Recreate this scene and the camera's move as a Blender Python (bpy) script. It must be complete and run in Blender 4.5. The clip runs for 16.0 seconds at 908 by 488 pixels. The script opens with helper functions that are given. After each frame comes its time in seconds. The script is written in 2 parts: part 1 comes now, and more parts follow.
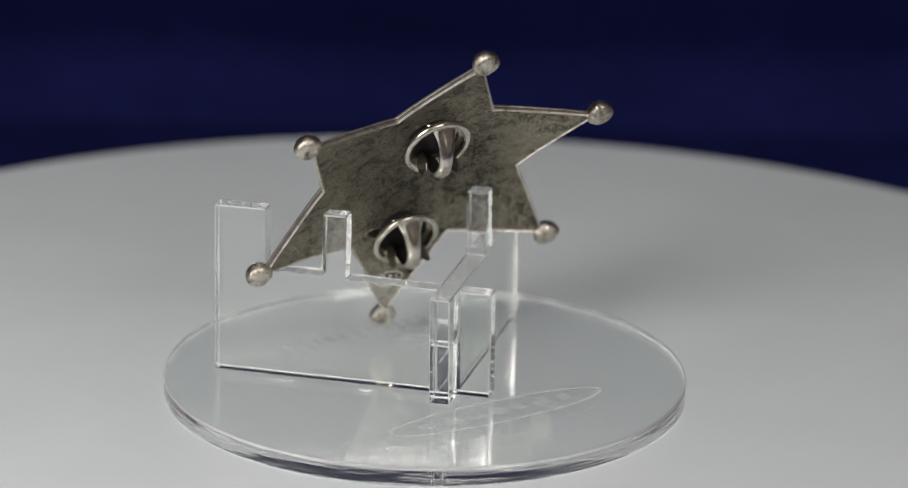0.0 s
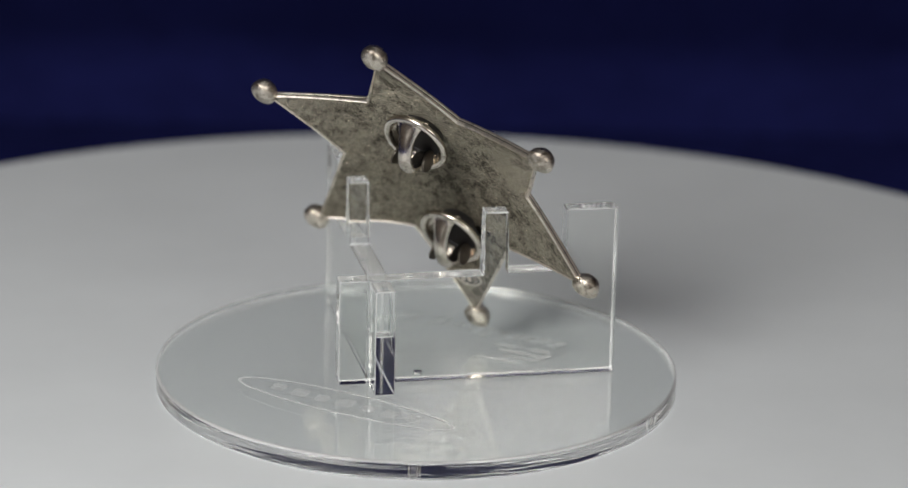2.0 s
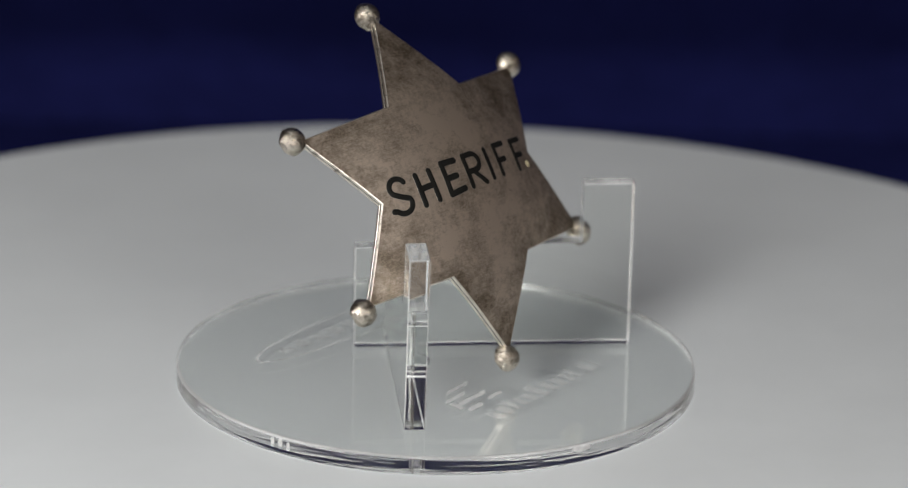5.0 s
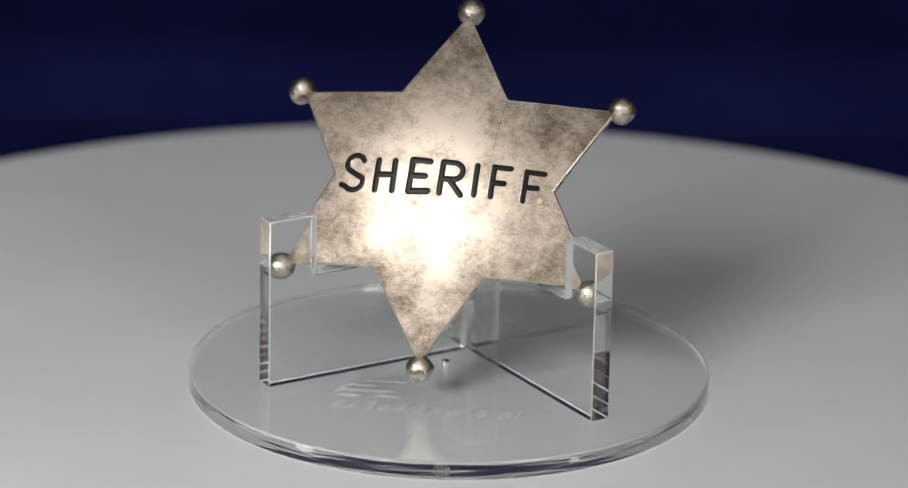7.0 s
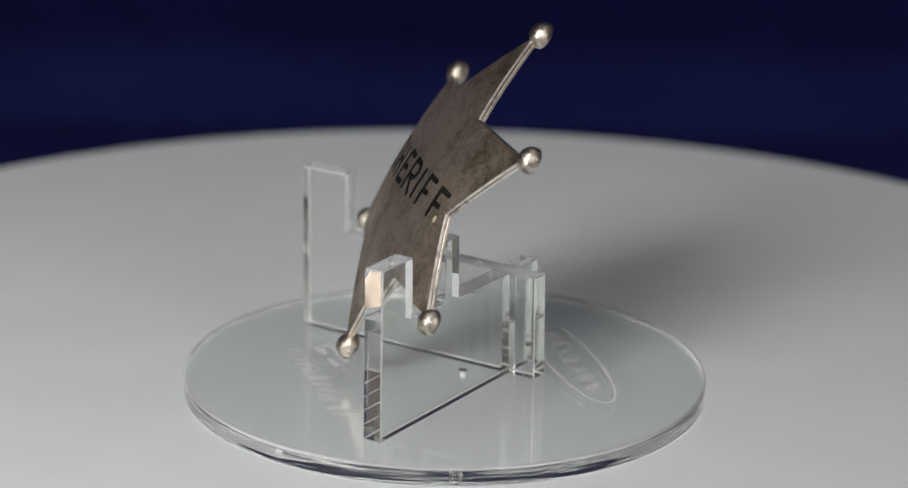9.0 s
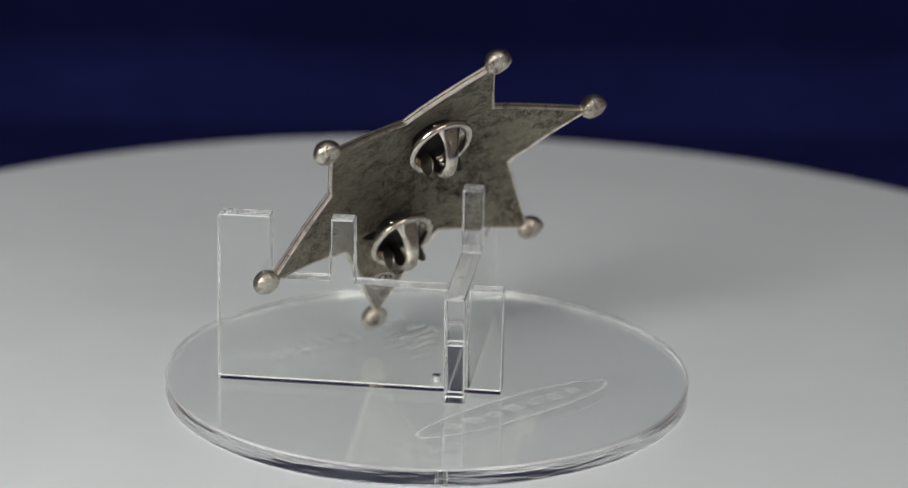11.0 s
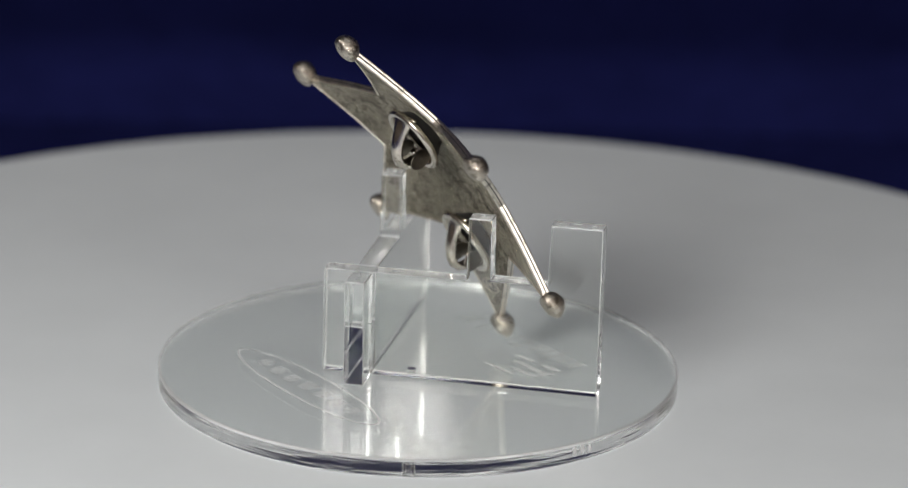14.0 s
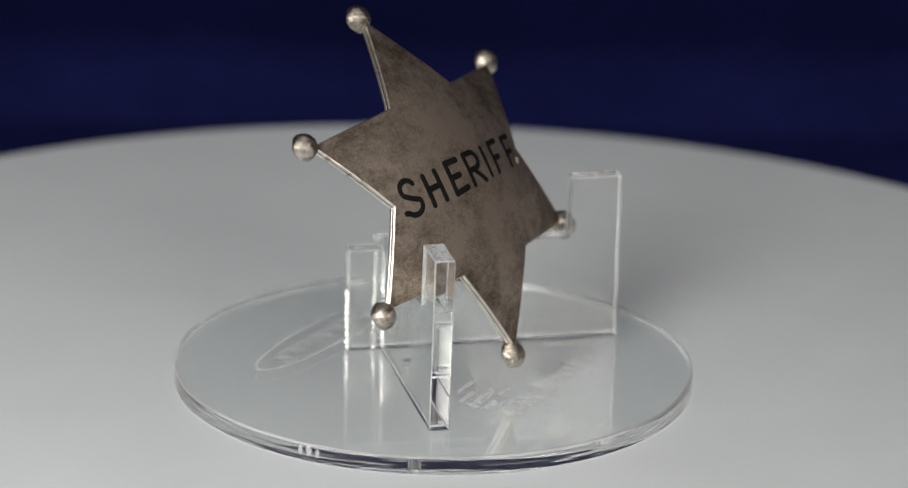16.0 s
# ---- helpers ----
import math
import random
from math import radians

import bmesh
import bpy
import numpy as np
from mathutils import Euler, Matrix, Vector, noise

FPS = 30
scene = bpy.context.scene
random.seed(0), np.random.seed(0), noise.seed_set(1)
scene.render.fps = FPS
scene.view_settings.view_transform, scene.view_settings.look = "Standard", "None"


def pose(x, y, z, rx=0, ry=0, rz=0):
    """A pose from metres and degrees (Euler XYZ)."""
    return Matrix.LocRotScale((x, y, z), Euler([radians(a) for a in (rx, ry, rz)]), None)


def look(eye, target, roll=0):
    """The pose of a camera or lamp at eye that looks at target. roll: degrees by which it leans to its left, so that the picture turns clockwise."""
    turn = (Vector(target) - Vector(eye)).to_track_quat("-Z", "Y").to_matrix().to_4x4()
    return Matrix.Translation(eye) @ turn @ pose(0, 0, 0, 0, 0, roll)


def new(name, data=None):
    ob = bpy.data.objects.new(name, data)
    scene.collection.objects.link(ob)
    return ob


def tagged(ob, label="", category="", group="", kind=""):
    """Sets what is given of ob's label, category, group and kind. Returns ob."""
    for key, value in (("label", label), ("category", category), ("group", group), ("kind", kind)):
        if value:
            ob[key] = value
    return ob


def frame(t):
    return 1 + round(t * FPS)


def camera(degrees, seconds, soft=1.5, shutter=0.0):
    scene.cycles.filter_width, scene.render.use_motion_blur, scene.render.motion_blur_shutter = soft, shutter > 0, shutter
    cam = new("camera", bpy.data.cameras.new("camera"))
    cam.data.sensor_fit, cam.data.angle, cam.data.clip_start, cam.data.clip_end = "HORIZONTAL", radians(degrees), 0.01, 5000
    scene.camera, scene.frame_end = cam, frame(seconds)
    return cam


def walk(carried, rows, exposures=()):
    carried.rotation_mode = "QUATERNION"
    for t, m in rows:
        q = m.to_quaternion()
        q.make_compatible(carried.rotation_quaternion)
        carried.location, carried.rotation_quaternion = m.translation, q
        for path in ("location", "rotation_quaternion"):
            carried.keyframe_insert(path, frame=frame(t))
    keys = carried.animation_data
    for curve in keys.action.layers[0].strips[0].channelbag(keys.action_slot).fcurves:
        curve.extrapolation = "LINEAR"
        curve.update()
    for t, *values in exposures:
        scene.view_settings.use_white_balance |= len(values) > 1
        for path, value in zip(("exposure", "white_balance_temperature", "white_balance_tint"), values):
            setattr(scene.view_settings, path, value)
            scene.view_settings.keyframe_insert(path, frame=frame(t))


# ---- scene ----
cam = camera(13.732, 16.0, soft=1.2)
EYE, AIM, LEAN = (0.0, -0.67879, 0.25513), (0.00353, 0.00777, 0.02206), 1.2065
STILL = look(EYE, AIM, LEAN)
# the camera stops down a little while the bright front faces it
walk(cam, [(0.0, STILL), (16.0, STILL)], exposures=((0.0, 0.0), (6.3, 0.0), (7.0, -0.1), (7.5, -0.2), (8.0, -0.25), (8.5, -0.1), (9.0, 0.0), (16.0, 0.0)))
# a long lens, opened so far that the back of the turntable goes soft
cam.data.dof.use_dof = True
cam.data.dof.focus_distance = 0.70
cam.data.dof.aperture_fstop = 11.5

# ---- turn of the turntable: degrees a second, and degrees at the start ----
SPEED, START = -32.028, 215.672
LEVEL = pose(0, 0, 0, 0.169, -0.058, 0)


def turned(t):
    return pose(0, 0, 0, 0, 0, SPEED * t + START) @ LEVEL


# ---- light: two soft lamps beside the camera, and the room's ceiling light ----
world = bpy.data.worlds.new("world")
world.use_nodes = True
world.node_tree.nodes["Background"].inputs[0].default_value = (0.6, 0.65, 0.7, 1)
world.node_tree.nodes["Background"].inputs[1].default_value = 0.10
scene.world = world


def soft_lamp(name, eye, target, w, h, watts, colour):
    data = bpy.data.lights.new(name, "AREA")
    data.shape, data.size, data.size_y, data.energy, data.color = "RECTANGLE", w, h, watts, colour
    ob = new(name, data)
    ob.matrix_world = look(eye, target)
    return ob


soft_lamp("softbox_light", (-0.29, -0.43, 0.33), (-0.05, -0.19, 0.0), 0.22, 0.22, 3.2, (1.0, 0.98, 0.955))
soft_lamp("softbox_light", (0.28, -0.45, 0.29), (0.03, -0.17, 0.0), 0.22, 0.22, 0.7, (1.0, 0.96, 0.92))
soft_lamp("ceiling_light", (0.0, -0.1, 2.2), (0, 0, 0), 1.2, 1.2, 4.1, (0.93, 0.97, 1.0))
# light makes many turns inside clear acrylic
scene.cycles.max_bounces = 40
scene.cycles.transmission_bounces = 40
scene.cycles.glossy_bounces = 12
scene.cycles.caustics_refractive = False


# ---- materials ----
def nodes_of(name):
    m = bpy.data.materials.new(name)
    m.use_nodes = True
    return m, m.node_tree.nodes, m.node_tree.links, m.node_tree.nodes["Principled BSDF"]


def ramp(nodes, links, source, stops):
    r = nodes.new("ShaderNodeValToRGB")
    while len(r.color_ramp.elements) < len(stops):
        r.color_ramp.elements.new(0.5)
    for e, (p, c) in zip(r.color_ramp.elements, stops):
        e.position = p
        e.color = (c, c, c, 1) if isinstance(c, (int, float)) else (*c, 1)
    links.new(source, r.inputs[0])
    return r.outputs[0]


def noise_node(nodes, links, coords, scale, detail=4, rough=0.6, distortion=0.0):
    n = nodes.new("ShaderNodeTexNoise")
    n.inputs["Scale"].default_value, n.inputs["Detail"].default_value = scale, detail
    n.inputs["Roughness"].default_value, n.inputs["Distortion"].default_value = rough, distortion
    links.new(coords, n.inputs["Vector"])
    return n.outputs["Fac"]


def maths(nodes, links, op, a, b):
    n = nodes.new("ShaderNodeMath")
    n.operation = op
    for k, v in enumerate((a, b)):
        if isinstance(v, (int, float)):
            n.inputs[k].default_value = v
        else:
            links.new(v, n.inputs[k])
    return n.outputs[0]


def bumped(nodes, links, bsdf, height, strength, distance):
    b = nodes.new("ShaderNodeBump")
    b.inputs["Strength"].default_value, b.inputs["Distance"].default_value = strength, distance
    links.new(height, b.inputs["Height"])
    links.new(b.outputs[0], bsdf.inputs["Normal"])


def plain(name, colour, rough, metal=0.0, grain=0.0, scale=300.0):
    m, nodes, links, bsdf = nodes_of(name)
    bsdf.inputs["Roughness"].default_value, bsdf.inputs["Metallic"].default_value = rough, metal
    tc = nodes.new("ShaderNodeTexCoord").outputs["Object"]
    a = noise_node(nodes, links, tc, scale)
    b = noise_node(nodes, links, tc, scale * 0.12)
    both = maths(nodes, links, "MULTIPLY", a, b)
    lo, hi = [c * (1 - grain) for c in colour], [min(1, c * (1 + grain)) for c in colour]
    links.new(ramp(nodes, links, both, [(0.12, lo), (0.42, hi)]), bsdf.inputs["Base Color"])
    return m


def silver(name, bright, dark, patina_lo, patina_hi, rough_lo, rough_hi, scale, relief, weights=(0.55, 0.25, 0.2), tips=0.0, curl=0.4, patches=0.0):
    """Antique silver: polished high spots and dark patina in blotches and fine scratches."""
    m, nodes, links, bsdf = nodes_of(name)
    bsdf.inputs["Metallic"].default_value = 1.0
    tc = nodes.new("ShaderNodeTexCoord").outputs["Object"]
    blot = noise_node(nodes, links, tc, scale, *((6, 0.7) if relief > 1 else (5, 0.62)), curl)
    fine = noise_node(nodes, links, tc, scale * 7, 4, 0.7, 0.8)
    squeeze = nodes.new("ShaderNodeMapping")
    squeeze.inputs["Scale"].default_value = (1.0, 9.0, 1.0)
    squeeze.inputs["Rotation"].default_value = (0, 0, 0.6)
    links.new(tc, squeeze.inputs[0])
    scratch = noise_node(nodes, links, squeeze.outputs[0], scale * 4, 3, 0.6, 1.2)
    mix = maths(nodes, links, "ADD", maths(nodes, links, "MULTIPLY", blot, weights[0]),
                maths(nodes, links, "ADD", maths(nodes, links, "MULTIPLY", fine, weights[1]), maths(nodes, links, "MULTIPLY", scratch, weights[2])))
    if patches:
        # wide clouds of heavier patina
        cloud = noise_node(nodes, links, tc, 95, 3, 0.6, 0.8)
        mix = maths(nodes, links, "ADD", mix, maths(nodes, links, "MULTIPLY", maths(nodes, links, "SUBTRACT", cloud, 0.53), patches))
    if tips:
        # the middle is rubbed bright, the points keep their patina
        far = nodes.new("ShaderNodeVectorMath")
        far.operation = "LENGTH"
        links.new(tc, far.inputs[0])
        mix = maths(nodes, links, "SUBTRACT", mix, maths(nodes, links, "MULTIPLY", ramp(nodes, links, maths(nodes, links, "MULTIPLY", far.outputs["Value"], 25.0), [(0.35, 0.0), (0.72, 1.0)]), tips))
        # dirt stays in the necks under the balls
        mix = maths(nodes, links, "SUBTRACT", mix, maths(nodes, links, "MULTIPLY", ramp(nodes, links, maths(nodes, links, "MULTIPLY", far.outputs["Value"], 25.0), [(0.805, 0.0), (0.87, 1.0)]), 0.22))
    fac = ramp(nodes, links, mix, [(patina_lo, 0.0), (patina_hi, 1.0)])
    col = nodes.new("ShaderNodeMix")
    col.data_type = "RGBA"
    links.new(fac, col.inputs[0])
    col.inputs[6].default_value, col.inputs[7].default_value = (*dark, 1), (*bright, 1)
    links.new(col.outputs[2], bsdf.inputs["Base Color"])
    links.new(ramp(nodes, links, fac, [(0.0, rough_hi), (1.0, rough_lo)]), bsdf.inputs["Roughness"])
    if relief > 1:
        # hammered and cast: soft dents a millimetre or two wide under the grain
        dents = noise_node(nodes, links, tc, 640, 3, 0.55, 0.9)
        both = maths(nodes, links, "ADD", maths(nodes, links, "MULTIPLY", dents, 0.8), maths(nodes, links, "MULTIPLY", mix, 0.6))
        bumped(nodes, links, bsdf, both, 1.0, 0.0042)
    else:
        bumped(nodes, links, bsdf, mix, relief, 0.0004)
    return m


def acrylic(name, tint):
    m, nodes, links, bsdf = nodes_of(name)
    bsdf.inputs["Base Color"].default_value = (*tint, 1)
    bsdf.inputs["Transmission Weight"].default_value = 1.0
    bsdf.inputs["IOR"].default_value = 1.51
    tc = nodes.new("ShaderNodeTexCoord").outputs["Object"]
    links.new(ramp(nodes, links, noise_node(nodes, links, tc, 260, 5), [(0.35, 0.0), (0.8, 0.03)]), bsdf.inputs["Roughness"])
    return m


def frosted(name, white, cover):
    """Engraved acrylic: the scratched surface scatters white over clear plastic."""
    m, nodes, links, bsdf = nodes_of(name)
    bsdf.inputs["Base Color"].default_value = (white, white, white, 1)
    bsdf.inputs["Roughness"].default_value = 0.7
    tc = nodes.new("ShaderNodeTexCoord").outputs["Object"]
    links.new(ramp(nodes, links, noise_node(nodes, links, tc, 900, 3), [(0.3, cover * 0.6), (0.7, cover)]), bsdf.inputs["Alpha"])
    return m


FRONT = silver("polished_antique_silver", (0.67, 0.575, 0.485), (0.19, 0.15, 0.11), 0.30, 0.52, 0.48, 0.54, 150, 0.05, (0.50, 0.30, 0.20), 0.13, 0.4, 0.16)
BACK = silver("mottled_antique_silver", (0.62, 0.575, 0.47), (0.045, 0.040, 0.030), 0.44, 0.56, 0.27, 0.52, 400, 1.2, (0.32, 0.38, 0.30), 0.0, 0.9, 0.14)
EDGE = silver("bright_silver_edge", (0.84, 0.78, 0.70), (0.16, 0.135, 0.11), 0.36, 0.49, 0.30, 0.48, 420, 0.12)
BALL = silver("worn_silver_ball", (0.70, 0.64, 0.55), (0.14, 0.115, 0.09), 0.41, 0.53, 0.27, 0.42, 480, 0.5)
CLUTCH = silver("nickel_clutch", (0.66, 0.61, 0.54), (0.25, 0.22, 0.185), 0.36, 0.52, 0.20, 0.32, 300, 0.05)
# nickel darkened in colour for the dim surroundings the sideways ears reflect
SHADE_NICKEL = plain("shaded_nickel", (0.16, 0.145, 0.125), 0.34, 1.0, 0.3, 700)
DARK_METAL = plain("near_black_metal", (0.022, 0.021, 0.022), 0.45, 0.3, 0.4, 900)
ENAMEL = plain("black_enamel", (0.011, 0.011, 0.010), 0.42, 0.0, 0.5, 1500)
ENAMEL.node_tree.nodes["Principled BSDF"].inputs["Specular IOR Level"].default_value = 0.22
CLEAR = acrylic("clear_acrylic", (0.982, 1.0, 0.980))
CUT = acrylic("laser_cut_acrylic_edge", (0.95, 0.96, 0.965))
CUT.node_tree.nodes["Principled BSDF"].inputs["Transmission Weight"].default_value = 0.55
bumped(CUT.node_tree.nodes, CUT.node_tree.links, CUT.node_tree.nodes["Principled BSDF"], noise_node(CUT.node_tree.nodes, CUT.node_tree.links, CUT.node_tree.nodes.new("ShaderNodeTexCoord").outputs["Object"], 420, 3, 0.5, 0.6), 0.10, 0.0006)
END = acrylic("laser_cut_acrylic_end", (0.985, 0.997, 0.994))
bumped(END.node_tree.nodes, END.node_tree.links, END.node_tree.nodes["Principled BSDF"], noise_node(END.node_tree.nodes, END.node_tree.links, END.node_tree.nodes.new("ShaderNodeTexCoord").outputs["Object"], 300, 2, 0.5, 0.8), 0.014, 0.0008)
SAWN = acrylic("whitened_cut_acrylic", (0.97, 0.98, 0.98))
SAWN.node_tree.nodes["Principled BSDF"].inputs["Transmission Weight"].default_value = 0.72
# the turned rim of the base: fine horizontal waves left by the cutter
RIM = acrylic("cut_acrylic_rim", (0.985, 0.997, 0.99))


def rim_waves():
    nodes, links = RIM.node_tree.nodes, RIM.node_tree.links
    flat = nodes.new("ShaderNodeMapping")
    flat.inputs["Scale"].default_value = (1.0, 1.0, 22.0)
    links.new(nodes.new("ShaderNodeTexCoord").outputs["Object"], flat.inputs[0])
    bumped(nodes, links, nodes["Principled BSDF"], noise_node(nodes, links, flat.outputs[0], 42, 2, 0.5, 0.3), 0.17, 0.0004)


rim_waves()
GLUE = plain("dried_yellow_glue", (0.56, 0.48, 0.31), 0.35, 0.0, 0.2, 900)
BURR = plain("bright_silver_burr", (0.46, 0.42, 0.37), 0.38, 1.0, 0.15, 900)
FROST = frosted("engraved_acrylic", 0.85, 0.42)
SCUFF = frosted("scuffed_acrylic", 0.85, 0.75)
FAINT = frosted("lightly_engraved_acrylic", 0.85, 0.15)
WHITE = plain("white_turntable_plastic", (0.725, 0.755, 0.77), 0.38, 0.0, 0.03, 40)
BLUE = plain("navy_cloth", (0.0114, 0.0136, 0.080), 0.95, 0.0, 0.25, 120)
BLUE.node_tree.nodes["Principled BSDF"].inputs["Specular IOR Level"].default_value = 0.03
WALL = plain("warm_white_wall_paint", (0.82, 0.73, 0.65), 0.9, 0.0, 0.06, 6)


# ---- building helpers ----
def part(name, bm, material, parent=None, label="", smooth=False, side=None):
    """side: with this face direction given, broken edges, cut ends and upward cut faces take the second to fourth materials."""
    me = bpy.data.meshes.new(name)
    bmesh.ops.recalc_face_normals(bm, faces=bm.faces)
    if all(e.is_manifold for e in bm.edges) and bm.calc_volume(signed=True) < 0:
        bmesh.ops.reverse_faces(bm, faces=bm.faces)
    if side:
        bm.normal_update()
        for f in bm.faces:
            across = side.cross(Vector((0, 0, 1)))
            square = max(abs(f.normal.dot(side)), abs(f.normal.z), abs(f.normal.dot(across)))
            if across.length < 0.5:
                broken = 0.15 < abs(f.normal.z) < 0.985
            else:
                broken = square < 0.97
            f.material_index = int(broken)
            if across.length < 0.5 and abs(f.normal.z) <= 0.15:
                f.material_index = 2
            if across.length > 0.5 and not broken and abs(f.normal.dot(side)) < 0.5:
                f.material_index = 3 if f.normal.z > 0.9 else 2
    bm.to_mesh(me)
    bm.free()
    for m in material if isinstance(material, (list, tuple)) else [material]:
        me.materials.append(m)
    if smooth:
        for p in me.polygons:
            p.use_smooth = True
    ob = new(name, me)
    ob.parent = parent
    if label:
        tagged(ob, label)
    return ob


def loft(rings, close=True, caps=True):
    """A skin over rings of points, each a list of equal length."""
    bm = bmesh.new()
    vs = [[bm.verts.new(p) for p in r] for r in rings]
    n = len(rings[0])
    for a, b in zip(vs, vs[1:]):
        for i in range(n if close else n - 1):
            bm.faces.new((a[i], a[(i + 1) % n], b[(i + 1) % n], b[i]))
    if caps:
        bm.faces.new(vs[0][::-1])
        bm.faces.new(vs[-1])
    return bm


def turned_solid(profile, n=64, centre=(0, 0)):
    return loft([[(centre[0] + r * math.cos(2 * math.pi * i / n), centre[1] + r * math.sin(2 * math.pi * i / n), z) for i in range(n)] for r, z in profile])


def tube(points, radius, n=10, closed=False):
    """A round wire along points; radius may be a function of the share of the length."""
    rings, m = [], len(points)
    pts = [Vector(p) for p in points]
    for i, p in enumerate(pts):
        a = pts[(i - 1) % m] if closed or i else p
        b = pts[(i + 1) % m] if closed or i < m - 1 else p
        d = (b - a).normalized()
        s = d.orthogonal() if abs(d.z) > 0.95 else d.cross(Vector((0, 0, 1)))
        s.normalize()
        q = d.cross(s)
        r = radius(i / (m - 1)) if callable(radius) else radius
        rings.append([tuple(p + s * (r * math.cos(2 * math.pi * k / n)) + q * (r * math.sin(2 * math.pi * k / n))) for k in range(n)])
    if closed:
        rings.append(rings[0])
    bm = loft(rings, True, not closed)
    if closed:
        bmesh.ops.remove_doubles(bm, verts=bm.verts, dist=1e-7)
    return bm


def slab(outline, z0, z1, bevel=0.0):
    """A plate of the given outline between two heights, with its edges broken."""
    bm = bmesh.new()
    low = [bm.verts.new((x, y, z0)) for x, y in outline]
    top = [bm.verts.new((x, y, z1)) for x, y in outline]
    n = len(outline)
    bm.faces.new(low[::-1])
    bm.faces.new(top)
    for i in range(n):
        bm.faces.new((low[i], low[(i + 1) % n], top[(i + 1) % n], top[i]))
    if bevel:
        bmesh.ops.bevel(bm, geom=list(bm.edges), offset=bevel, segments=1, affect="EDGES", profile=0.5)
    return bm


MM = 0.001

# ---- the place: table, backdrop, room ----
def box(x0, y0, z0, x1, y1, z1):
    return slab([(x0, y0), (x1, y0), (x1, y1), (x0, y1)], z0, z1)


tagged(part("table", slab([(-0.8, -0.45), (0.8, -0.45), (0.8, 0.615), (-0.8, 0.615)], -0.75, -0.045, 0.006), BLUE), "table draped to the floor with navy blue cloth", "table", kind="structure")


def backdrop():
    prof = [(0.30, -0.0445), (0.40, -0.0445), (0.47, -0.042), (0.53, -0.030), (0.57, -0.005), (0.59, 0.04), (0.60, 0.12), (0.60, 0.9)]
    bm = bmesh.new()
    cols = []
    for i in range(41):
        x = -0.9 + 1.8 * i / 40
        cols.append([bm.verts.new((x, y + 0.004 * math.sin(x * 9) * max(0, min(1, z / 0.1)), z)) for y, z in prof])
    for a, b in zip(cols, cols[1:]):
        for j in range(len(prof) - 1):
            bm.faces.new((a[j], b[j], b[j + 1], a[j + 1]))
    ext = bmesh.ops.extrude_face_region(bm, geom=list(bm.faces))
    for v in ext["geom"]:
        if isinstance(v, bmesh.types.BMVert):
            v.co += Vector((0, 0.0015, -0.0004))
    return part("backdrop", bm, BLUE, smooth=True)


tagged(backdrop(), "plain navy blue cloth backdrop behind the turntable", "backdrop", kind="structure")
# unseen room shell added for bounced light; east wall nearer to brighten the badge
for nm, b in (("floor", (-1.8, -2.2, -0.85, 1.2, 1.4, -0.75)), ("wall_north", (-1.8, 1.4, -0.85, 1.2, 1.5, 2.4)), ("wall_south", (-1.8, -2.3, -0.85, 1.2, -2.2, 2.4)),
              ("wall_east", (1.2, -2.3, -0.85, 1.3, 1.5, 2.4)), ("wall_west", (-1.9, -2.3, -0.85, -1.8, 1.5, 2.4))):
    tagged(part(nm, box(*b), WALL), "unseen warm white room surface, added to bounce light", "wall" if "wall" in nm else "floor", kind="structure")
tagged(part("ceiling", box(-1.9, -2.3, 2.4, 1.3, 1.5, 2.5), WALL), "unseen warm white ceiling, added to bounce light", "ceiling", kind="structure")

# ---- turntable ----
def build_turntable():
    top = -3.69 * MM
    c = (1.0 * MM, 3.2 * MM)
    ob = tagged(new("turntable"), "large round matt white motorised turntable", "turntable")
    r = 0.1683
    part("platter", turned_solid([(r - 0.004, top - 0.016), (r - 0.001, top - 0.0145), (r, top - 0.012), (r, top - 0.0022), (r - 0.0006, top - 0.0008), (r - 0.002, top)], 192, c), WHITE, ob, "white plastic platter")
    part("motor_base", turned_solid([(0.075, -0.0445), (0.078, -0.043), (0.078, top - 0.018), (0.07, top - 0.0155)], 96, (0, 0)), WHITE, ob)
    return ob


turntable = build_turntable()

# ---- acrylic stand ----
DISC, BORE = (2.91 * MM, 1.43 * MM), (1.95 * MM, 3.3 * MM)
CROSS = (5.3 * MM, 12.74 * MM)
THICK = 3.9 * MM


def panel_outline(back, long, notch_low):
    """Side view of a stand panel: low arm, narrow post, resting slot, tall end post; half lapped where the panels cross."""
    h, hp, s, g = 20.5, 33.0, 20.9, THICK / MM / 2 + 0.06
    o = [(-back, 0.03)]
    if notch_low:
        o += [(-g, 0.03), (-g, h / 2), (g, h / 2), (g, 0.03)]
    o += [(long, 0.03), (long, hp), (long - 10, hp), (long - 10, s), (24.55, s), (24.55, hp), (20.1, hp), (20.1, h)]
    if not notch_low:
        o += [(g, h), (g, h / 2), (-g, h / 2), (-g, h)]
    o += [(-back, h)]
    return [(a * MM, b * MM) for a, b in o]


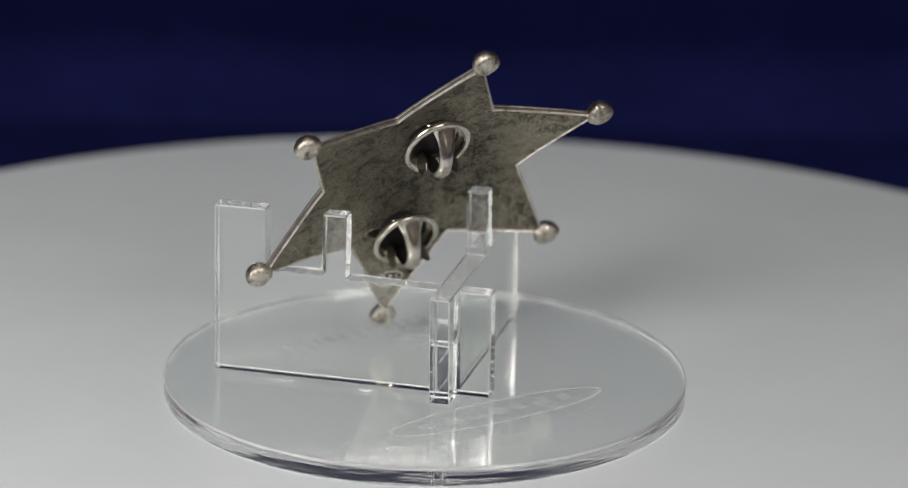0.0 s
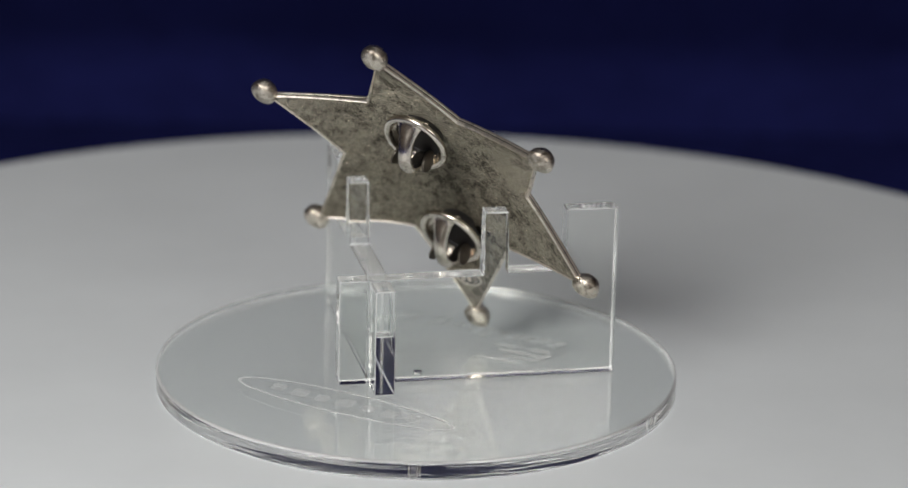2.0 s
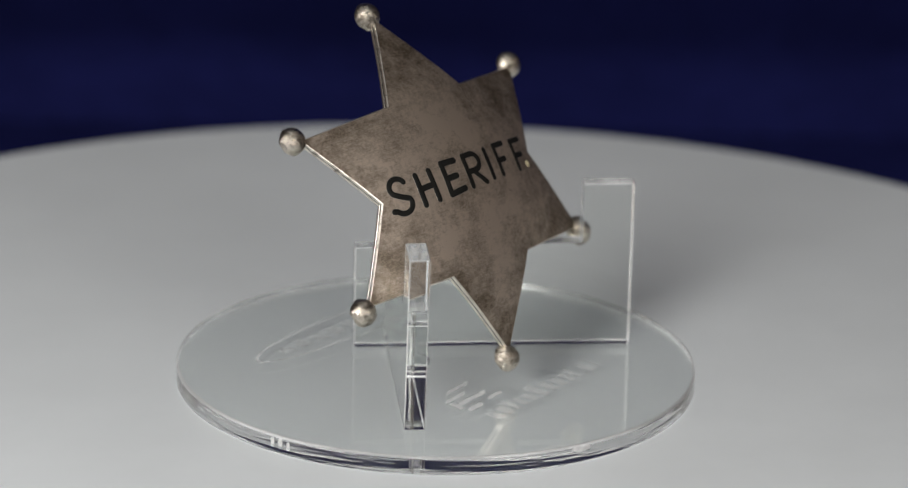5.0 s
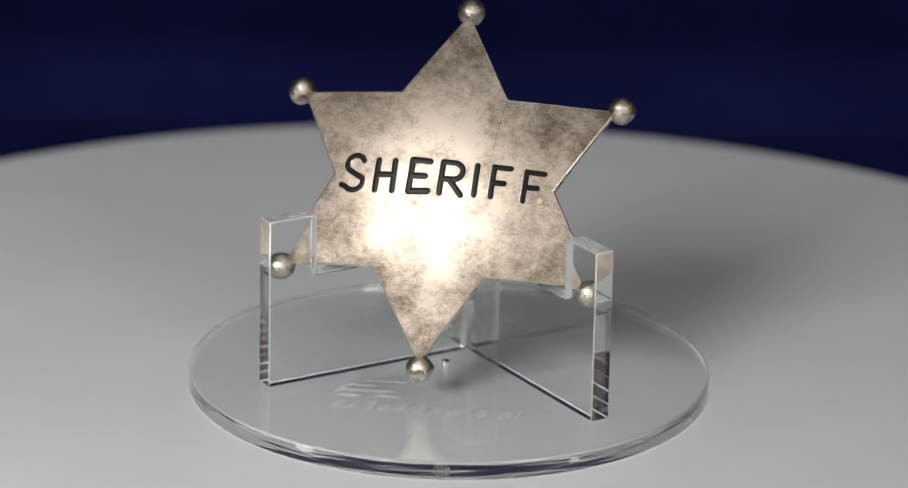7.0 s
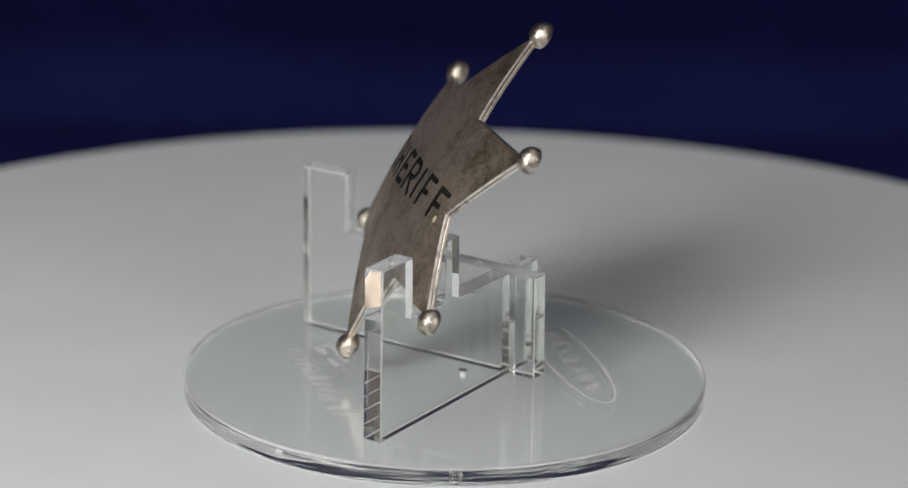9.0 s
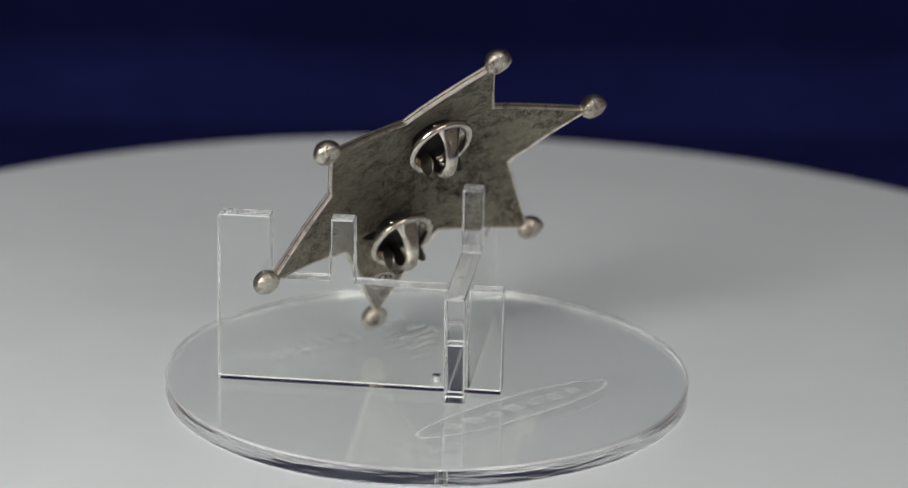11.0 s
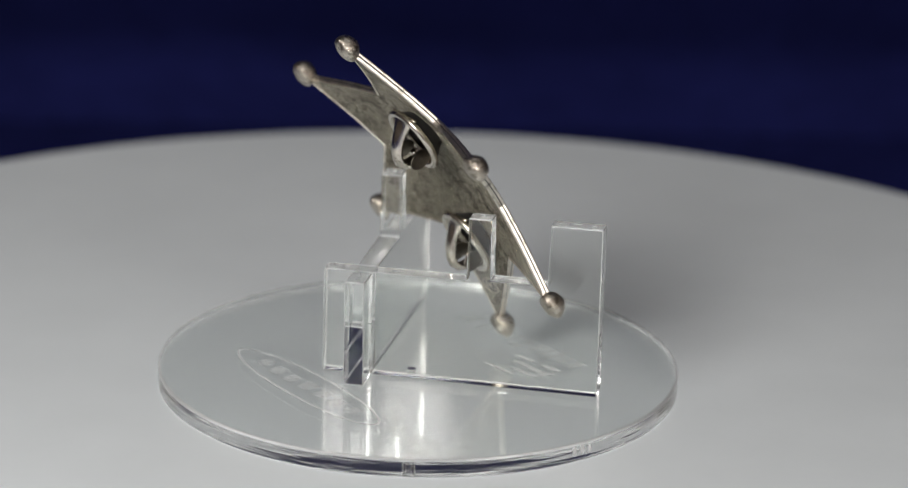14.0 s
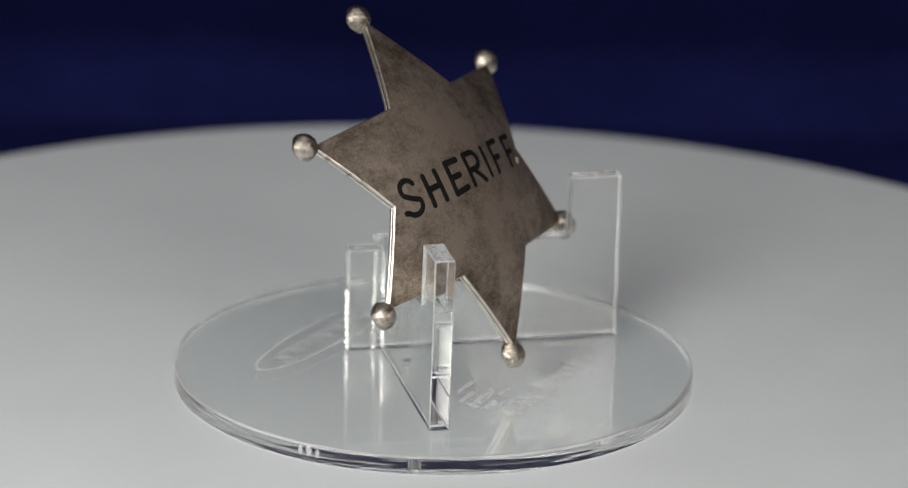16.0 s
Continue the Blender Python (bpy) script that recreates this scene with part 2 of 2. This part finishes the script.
def build_stand():
    ob = tagged(new("display_stand"), "clear acrylic display stand on a round base", "display stand")
    r, zb = 50 * MM, -3.66 * MM
    bore = 0.85 * MM
    prof = [(bore, zb), (r - 0.0003, zb), (r - 0.00008, zb + 0.0001), (r, zb + 0.0003), (r, -0.0005), (r - 0.00015, -0.00015), (r - 0.0005, 0), (bore, 0), (bore, zb)]
    rings = []
    for q, z in prof:
        cx, cy = BORE if q == bore else DISC
        rings.append([(cx + q * math.cos(2 * math.pi * i / 256), cy + q * math.sin(2 * math.pi * i / 256), z) for i in range(256)])
    bm = loft(rings, True, False)
    bmesh.ops.remove_doubles(bm, verts=bm.verts, dist=1e-7)
    bm.normal_update()
    disc = part("base_disc", bm, [CLEAR, CUT, RIM], ob, "round clear acrylic base", side=Vector((0, 0, 1)))
    disc.visible_shadow = False
    for k, (yaw, back, long, low) in enumerate(((219.8, 7.7, 45.75, True), (-50.0, 8.25, 45.85, False))):
        bm = slab(panel_outline(back, long, low), -THICK / 2, THICK / 2, 0.2 * MM)
        if low:
            # this panel leans over a little
            bm.transform(Matrix(((1, 0.003, 0, 0), (0, 1, 0, 0), (0, -0.015, 1, 0), (0, 0, 0, 1))))
        bm.transform(pose(CROSS[0], CROSS[1], 0, 0, 0, yaw) @ pose(0, 0, 0, 90, 0, 0))
        p = part("panel", bm, [CLEAR, CUT, END, SAWN], ob, "upright clear acrylic panel with a slot", side=pose(0, 0, 0, 0, 0, yaw) @ Vector((0, -1, 0)))
        p.visible_shadow = False
        # small beads of melted plastic left by the laser along the upper edges
        for b, (s, z) in enumerate(((long - 8.3, 33.0), (long - 5.2, 33.0), (long - 2.0, 33.0), (-back + 2.0, 20.5), (6.0 + 5 * k, 20.5), (22.6, 33.0))):
            bead = turned_solid([(0.55 * MM, -0.02 * MM), (0.5 * MM, 0.1 * MM), (0.3 * MM, 0.2 * MM), (0.1 * MM, 0.24 * MM)], 14)
            for v in bead.verts:
                v.co.x *= 1.5 + 0.5 * math.sin(b * 2.3 + k)
            bead.transform(pose(CROSS[0], CROSS[1], 0, 0, 0, yaw) @ pose(s * MM, 0.9 * math.sin(b * 1.7 + k) * MM, z * MM))
            part("melt_bead", bead, END, p, "", True).visible_shadow = False
    # engraved oval badge, its lettering as bars
    lift, n = 0.03 * MM, 96
    ocx, ocy, oa, ob_, lean = 4.3, 26.6, 23.6, 5.2, -0.038
    rings = []
    for a, b, z in ((oa, ob_, lift), (oa, ob_, 2 * lift), (oa - 0.7, ob_ - 0.55, 2 * lift), (oa - 0.7, ob_ - 0.55, lift), (oa, ob_, lift)):
        rings.append([((ocx + a * math.cos(2 * math.pi * i / n)) * MM, (ocy + lean * a * math.cos(2 * math.pi * i / n) + b * math.sin(2 * math.pi * i / n)) * MM, z) for i in range(n)])
    part("engraved_oval", loft(rings, True, False), FROST, ob, "oval outline engraved in the base")
    return ob


stand = build_stand()


def edge_chip(bearing, span, z0, z1):
    """A scuffed, whitened patch on the rim of the base; bearing and span in degrees, heights in millimetres."""
    bm = bmesh.new()
    cols, n = [], 9
    for k in range(n):
        a = radians(bearing + span * (k / (n - 1) - 0.5))
        swell = math.sqrt(max(0.05, 1 - (2 * k / (n - 1) - 1) ** 2))
        mid, half = (z0 + z1) / 2, (z1 - z0) / 2 * swell
        cols.append([bm.verts.new((DISC[0] + r * MM * math.cos(a), DISC[1] + r * MM * math.sin(a), z * MM)) for r, z in ((50.01, mid - half), (50.06, mid - half * 0.7), (50.06, mid + half * 0.7), (50.01, mid + half))])
    for a, b in zip(cols, cols[1:]):
        for j in range(3):
            bm.faces.new((a[j], a[j + 1], b[j + 1], b[j]))
    part("edge_chip", bm, SCUFF, stand, "small whitened scuff on the rim").visible_shadow = False


for chip in ((-113.0, 4.6, -1.5, -0.15), (-54.3, 2.2, -1.6, -0.9), (178.2, 1.0, -2.4, -0.6), (180.2, 1.3, -2.2, -0.5), (182.2, 0.9, -2.5, -0.8)):
    edge_chip(*chip)


def engraved_bar(x, y, w, h, slant=0.0, material=FROST):
    o = [(x - w / 2, y - h / 2), (x + w / 2, y - h / 2), (x + w / 2 + slant, y + h / 2), (x - w / 2 + slant, y + h / 2)]
    return part("engraved_bar", slab([(a * MM, b * MM) for a, b in o], 0.03 * MM, 0.06 * MM), material, stand)


for i in range(7):
    engraved_bar(4.3 + (i - 3) * 5.0, 26.6 - 0.19 * (i - 3) + 0.2 * ((i * 5) % 3 - 1), 2.9 + 0.5 * ((i * 3) % 2), 3.1 + 0.5 * (i % 2), -0.3, FAINT)
WORD = ((2.4, 2.7), (2.2, 2.6), (1.6, 3.5), (1.9, 2.6), (2.3, 2.6), (2.6, 3.9), (2.2, 3.0), (2.3, 2.6), (1.6, 2.7), (1.6, 3.5), (0.7, 0.7), (2.2, 3.0), (0.8, 3.8))
wx = -16.0
for i, (w, h) in enumerate(WORD):
    engraved_bar(wx + w * 0.56, -25.8 + h * 0.7, w * 0.9, h * 1.4, 0.5, FAINT)
    wx += w * 1.12 + 0.7
for i, (x, y, w, h, s) in enumerate(((-13.8, -18.8, 4.2, 1.4, 1.2), (-10.8, -15.8, 8.6, 1.3, 1.6), (-12.6, -13.2, 6.0, 1.1, 1.8), (-8.2, -10.6, 6.6, 1.0, 1.8), (-15.6, -16.0, 1.4, 3.2, 0.9), (-6.4, -18.2, 4.4, 1.0, 1.0))):
    engraved_bar(x, y, w, h, s)

# ---- star badge ----
BADGE = Matrix(((0.99423, 0.04865, -0.09555, 0.00204), (-0.10692, 0.51656, -0.84955, 0.00161), (0.00803, 0.85487, 0.51879, 0.0352), (0, 0, 0, 1)))
TIPS = ((-0.4, 34.95), (31.3, 18.0), (31.8, -17.0), (-0.4, -35.0), (-31.1, -17.5), (-31.3, 16.6))
NOTCHES = ((10.5, 16.9), (21.6, 0.2), (10.9, -17.6), (-10.9, -17.5), (-21.0, -0.2), (-10.3, 16.8))


def dome(u, v):
    """Height of the front over the plane of the tips, millimetres: bulged in the middle, straight along the points."""
    r = math.hypot(u, v)
    return 8.75 - 2.75 * (r / 20) ** 2 if r < 20 else 6.0 - 0.30 * (r - 20)


def build_badge():
    ob = tagged(new("star_badge"), "antique silver six-pointed star badge with ball tips, resting in the stand", "badge")
    out = []
    for i in range(6):
        a, b, c = Vector(TIPS[i]), Vector(NOTCHES[i]), Vector(TIPS[(i + 1) % 6])
        a2, c2 = a * 0.972, c * 0.972
        for p, q in ((a2, b), (b, c2)):
            for k in range(14):
                out.append(p.lerp(q, k / 14))
    n = len(out)

    def ring(share, dz, inset=0.0):
        pts = []
        for p in out:
            q = p * (share * (1 - inset / p.length))
            pts.append((q.x * MM, q.y * MM, (dome(q.x, q.y) + dz) * MM))
        return pts

    shares = [0.02] + [k / 22 for k in range(1, 22)]
    front = loft([ring(s, 0) for s in shares] + [ring(1, 0, 0.30)], True, False)
    front.faces.new([v for v in front.verts][:n])
    part("front_face", front, FRONT, ob, "worn polished silver front", True)
    rim = loft([ring(1, 0, 0.30), ring(1, -0.04, 0.12), ring(1, -0.2, 0), ring(1, -0.52, 0), ring(1, -0.6, 0.08)], True, False)
    part("edge", rim, EDGE, ob, "worn silver edge of the front plate")
    part("seam", loft([ring(1, -0.58, 0.06), ring(1, -0.62, 0.22), ring(1, -0.74, 0.22), ring(1, -0.78, 0.06)], True, False), DARK_METAL, ob, "dark seam round the edge")
    rim = loft([ring(1, -0.76, 0.08), ring(1, -0.84, 0), ring(1, -1.25, 0), ring(1, -1.4, 0.2)], True, False)
    part("edge", rim, EDGE, ob, "worn silver edge of the back plate")
    back = loft([ring(s, -1.4) for s in shares] + [ring(1, -1.4, 0.2)], True, False)
    back.faces.new([v for v in back.verts][:n])
    part("back_face", back, BACK, ob, "mottled dark silver back", True)
    # raised lip along the back's edge
    part("back_lip", loft([ring(1, -1.38, 0.22), ring(1, -1.56, 0.36), ring(1, -1.54, 0.5), ring(1, -1.38, 0.75)], True, False), EDGE, ob)
    for k, (x, y) in enumerate(TIPS):
        prof, rr = [], 2.66
        for j in range(1, 24):
            a = -math.pi / 2 + math.pi * j / 24
            prof.append((rr * math.cos(a) * MM, (rr if a > 0 else 1.25) * math.sin(a) * MM))
        bm = turned_solid(prof, 40)
        for v in bm.verts:
            w = noise.noise(v.co * 700 + Vector((k * 3.1, 0, 0)))
            v.co *= 1 + (0.03 if v.co.z > 0 else 0.09) * w
        bm.transform(pose(x * MM, y * MM, 0.25 * MM))
        part("ball_tip", bm, BALL, ob, "rounded silver ball with a flattened back", True)
    return ob


badge = build_badge()


def arc(cx, cy, rx, ry, a0, a1, n=14):
    return [(cx + rx * math.cos(radians(a0 + (a1 - a0) * k / n)), cy + ry * math.sin(radians(a0 + (a1 - a0) * k / n))) for k in range(n + 1)]


# centre lines of single-stroke punch letters, in shares of the letter's width and height
PUNCHES = {
    "S": [arc(0.56, 0.745, 0.40, 0.255, 25, 200, 14) + [(0.24, 0.60), (0.45, 0.515), (0.72, 0.42)] + arc(0.53, 0.26, 0.45, 0.26, 22, -145, 14) + [(0.0, 0.14)]],
    "H": [[(0.02, 1.0), (0.0, 0.0)], [(0.98, 1.0), (1.0, 0.02)], [(0.02, 0.52), (0.98, 0.54)]],
    "E": [[(0.04, 1.0), (0.0, 0.0)], [(0.04, 1.0), (0.95, 0.98)], [(0.04, 0.5), (0.76, 0.51)], [(0.0, 0.0), (1.0, 0.05)]],
    "R": [[(0.02, 1.0), (0.0, 0.0)], [(0.02, 1.0), (0.5, 1.0)] + arc(0.56, 0.735, 0.42, 0.265, 85, -88, 12) + [(0.02, 0.46)], [(0.38, 0.46), (1.0, 0.0)]],
    "I": [[(0.5, 1.0), (0.5, 0.0)]],
    "F": [[(0.03, 1.0), (0.0, 0.0)], [(0.03, 0.99), (1.0, 1.0)], [(0.03, 0.46), (0.7, 0.48)]],
}


def stroke(bm, line, width, low, high):
    """One round-ended stroke, slightly domed across, laid on the bulged front; line in millimetres."""
    pts = []
    for (x0, y0), (x1, y1) in zip(line, line[1:]):
        n = max(1, int(math.hypot(x1 - x0, y1 - y0) / 0.3))
        pts += [Vector((x0 + (x1 - x0) * k / n, y0 + (y1 - y0) * k / n)) for k in range(n)]
    pts.append(Vector(line[-1]))
    first, last = (pts[1] - pts[0]).normalized(), (pts[-1] - pts[-2]).normalized()
    rows = [(pts[0] - first * (width / 2 * math.cos(a)), first, math.sin(a)) for a in (0.15, 0.5, 0.9, 1.25)]
    for k, p in enumerate(pts):
        rows.append((p, (pts[min(k + 1, len(pts) - 1)] - pts[max(k - 1, 0)]).normalized(), 1.0))
    rows += [(pts[-1] + last * (width / 2 * math.cos(a)), last, math.sin(a)) for a in (1.25, 0.9, 0.5, 0.15)]
    skin = []
    for k, (p, d, share) in enumerate(rows):
        ragged = 1 + 0.07 * noise.noise(Vector((p.x * 2.1, p.y * 2.1, width * 9)))
        ring = []
        for e in (-1, -0.8, -0.4, 0, 0.4, 0.8, 1):
            w = e * share * width / 2 * ragged
            x, y = p.x - d.y * w, p.y + d.x * w
            ring.append(bm.verts.new((x * MM, y * MM, (dome(x, y) + low + (high - low) * share * (1 - e ** 4)) * MM)))
        skin.append(ring)
    for a, b in zip(skin, skin[1:]):
        for j in range(6):
            bm.faces.new((a[j], a[j + 1], b[j + 1], b[j]))


def letter(ch, u0, u1, v0, v1, width):
    lines = [[(u0 + (u1 - u0) * x, v0 + (v1 - v0) * y) for x, y in line] for line in PUNCHES[ch]]
    made = []
    for grow, low, high in ((0.0, -0.06, 0.085), (0.26, -0.08, 0.05)):
        bm = bmesh.new()
        for k, line in enumerate(lines):
            stroke(bm, line, width + grow, low, high + 0.006 * k)
        made.append(bm)
    ob = part("letter", made[0], ENAMEL, badge, "stamped letter filled with black enamel", True)
    part("burr", made[1], BURR, ob, "raised bright rim of the stamped letter", True)


for spec in (("S", -19.2, -14.8, -3.3, 3.4, 1.25), ("H", -12.2, -8.75, -3.1, 2.7, 1.35), ("E", -5.5, -1.8, -2.95, 3.15, 1.42), ("R", 0.5, 4.55, -2.8, 3.2, 1.3),
             ("I", 6.8, 7.4, -2.5, 3.15, 1.25), ("F", 10.2, 13.3, -2.45, 3.3, 1.25), ("F", 16.2, 19.5, -2.45, 3.15, 1.25)):
    letter(*spec)


def clutch(u, v, spin, lean, leaf):
    """A butterfly pin clutch: rim, dish, cup with shade in its colour, arched band, two round ears, and leaves at its
    foot.
    """
    at = pose(u * MM, v * MM, (dome(u, v) - 1.42) * MM, 180, 0, 0) @ pose(0, 0, 0, lean, 0, spin)
    rim_z, rim_r = 3.3, 6.1
    # nickel cup coloured near black to deepen the shade round the clutch
    ob = part("pin_clutch", turned_solid([(3.9 * MM, -0.4 * MM), (4.2 * MM, 0.1 * MM), (4.8 * MM, 1.0 * MM), (5.65 * MM, 2.2 * MM), (6.1 * MM, 3.0 * MM), (5.6 * MM, 2.5 * MM), (4.7 * MM, 1.35 * MM)], 48), DARK_METAL, badge, "nickel butterfly pin clutch, its cup darkened for shade")
    ob.matrix_basis = at
    circle = [(rim_r * math.cos(2 * math.pi * i / 64) * MM, rim_r * math.sin(2 * math.pi * i / 64) * MM, rim_z * MM) for i in range(64)]
    part("rim", tube(circle, 0.72 * MM, 14, True), CLUTCH, ob, "round nickel rim", True)
    prof = ((5.9, 3.2), (5.5, 2.6), (4.85, 1.75), (4.75, 1.75), (4.65, 2.1), (4.8, 2.35), (5.1, 2.5), (5.4, 2.85), (5.65, 3.4), (5.9, 3.2))
    rings = [[(r * math.cos(2 * math.pi * i / 64) * MM, r * math.sin(2 * math.pi * i / 64) * MM, z * MM) for i in range(64)] for r, z in prof]
    part("dish", loft(rings, True, False), CLUTCH, ob, "", True)
    # the band flares from the dish like a trumpet, arches over and bends back sharply
    path = ((-5.5, 2.4, 4.2), (-5.0, 2.7, 3.6), (-4.4, 3.2, 2.9), (-3.7, 3.9, 2.3), (-2.9, 4.8, 1.85), (-2.0, 5.7, 1.6), (-1.0, 6.5, 1.5), (0.0, 7.1, 1.45), (1.0, 7.5, 1.45), (2.0, 7.6, 1.5), (2.9, 7.2, 1.55), (3.5, 6.2, 1.6), (3.8, 4.6, 1.6), (4.1, 2.8, 1.6), (4.4, 1.8, 1.7))
    rows = []
    for k, (y, z, w) in enumerate(path):
        y0, z0 = path[max(0, k - 1)][:2]
        y1, z1 = path[min(len(path) - 1, k + 1)][:2]
        d = math.hypot(y1 - y0, z1 - z0)
        ny, nz = -(z1 - z0) / d, (y1 - y0) / d
        ring = []
        for j in range(20):
            a = 2 * math.pi * j / 20
            h = 1.25 * math.sin(a) if math.sin(a) > 0 else 0.2 * math.sin(a)
            ring.append((w * math.cos(a) * MM, (y + ny * h) * MM, (z + nz * h) * MM))
        rows.append(ring)
    part("arched_band", loft(rows, True, True), CLUTCH, ob, "rounded nickel band arched over the opening", True)
    for sx in (-1, 1):
        ear = [((2.5 * math.cos(2 * math.pi * i / 28)) * MM, (1.6 * math.sin(2 * math.pi * i / 28)) * MM) for i in range(28)]
        bm = slab(ear, -0.2 * MM, 0.2 * MM, 0.08 * MM)
        bm.transform(pose(sx * 3.2 * MM, 2.4 * MM, 5.1 * MM, 0, sx * 10, sx * -6) @ pose(0, 0, 0, 0, 90, 0))
        part("ear", bm, SHADE_NICKEL, ob, "round pinch ear, its dark reflections put into the colour")
        if leaf:
            wing = [(sx * x * MM, y * MM) for x, y in ((4.0, -1.4), (6.2, -1.6), (8.0, -0.9), (7.6, 0.3), (6.0, 1.0), (4.0, 1.2))]
            part("leaf", slab(wing, 0.45 * MM, 0.85 * MM, 0.1 * MM), CLUTCH, ob, "flat leaf at the foot of the clutch")
    return ob


clutch(0.55, 9.9, -3, 0, False)
clutch(0.05, -15.1, 5, 0, True)


def hallmark():
    """A small stamped cartouche on the back of the lowest point; its marks cannot be read."""
    def lay(bm, lift):
        for v in bm.verts:
            x, y = v.co.x / MM, v.co.y / MM
            v.co.z = (dome(x, y) - 1.4) * MM - v.co.z - lift * MM
        return bm
    u, v, n = 0.0, -26.6, 32
    rings = []
    for a, b, z in ((2.9, 1.4, -0.1), (2.9, 1.4, 0.1), (2.55, 1.1, 0.1), (2.55, 1.1, -0.1)):
        rings.append([((u + a * math.cos(2 * math.pi * i / n)) * MM, (v + b * math.sin(2 * math.pi * i / n)) * MM, z * MM) for i in range(n)])
    part("hallmark", lay(loft(rings, True, False), 0.0), EDGE, badge, "small oval stamp on the back")
    oval = [((u + 2.6 * math.cos(2 * math.pi * i / n)) * MM, (v + 1.2 * math.sin(2 * math.pi * i / n)) * MM) for i in range(n)]
    part("hallmark_ground", lay(slab(oval, -0.1 * MM, 0.03 * MM), 0.0), DARK_METAL, badge, "darkened ground of the stamp")
    for k in range(3):
        o = [((u + (k - 1) * 1.4 + a * 0.45) * MM, (v + b * 0.65) * MM) for a, b in ((-1, -1), (1, -1), (1, 1), (-1, 1))]
        part("hallmark_bar", lay(slab(o, -0.1 * MM, 0.08 * MM), 0.0), EDGE, badge)


hallmark()


def glue_spot():
    bm = turned_solid([(0.75 * MM, -0.1 * MM), (0.7 * MM, 0.05 * MM), (0.45 * MM, 0.1 * MM), (0.15 * MM, 0.13 * MM)], 20)
    for v in bm.verts:
        v.co.x *= 1.15 + 0.25 * noise.noise(v.co * 2500)
        v.co.z += dome(19.3, -2.0) * MM
    bm.transform(pose(19.3 * MM, -2.0 * MM, 0))
    part("glue_spot", bm, GLUE, badge, "small yellowish blemish beside the lettering", True)


glue_spot()


def crease(points, width):
    """A fine dark crease worn into the front."""
    bm = bmesh.new()
    rows = []
    for k, (x, y) in enumerate(points):
        x0, y0 = points[max(0, k - 1)]
        x1, y1 = points[min(len(points) - 1, k + 1)]
        d = math.hypot(x1 - x0, y1 - y0)
        w = width * (1 - 0.7 * k / (len(points) - 1)) / 2
        rows.append([bm.verts.new(((x + sd * w * (y1 - y0) / d) * MM, (y - sd * w * (x1 - x0) / d) * MM, (dome(x, y) + lift) * MM)) for sd, lift in ((-1, -0.03), (0, 0.02), (1, -0.03))])
    for a, b in zip(rows, rows[1:]):
        for j in range(2):
            bm.faces.new((a[j], a[j + 1], b[j + 1], b[j]))
    part("crease", bm, DARK_METAL, badge, "fine crease in the worn front", True)


crease([(10.3 - 0.09 * k, 16.6 - 1.0 * k) for k in range(11)], 0.22)
crease([(15.0 + 0.7 * k, -9.0 + 0.15 * k) for k in range(5)], 0.15)


# ---- motion: all that stands on the turntable goes round with it ----
def motions():
    rows = [(k * 0.2, turned(k * 0.2)) for k in range(81)]
    walk(turntable, rows)
    walk(stand, rows)
    walk(badge, [(t, m @ BADGE) for t, m in rows])


motions()
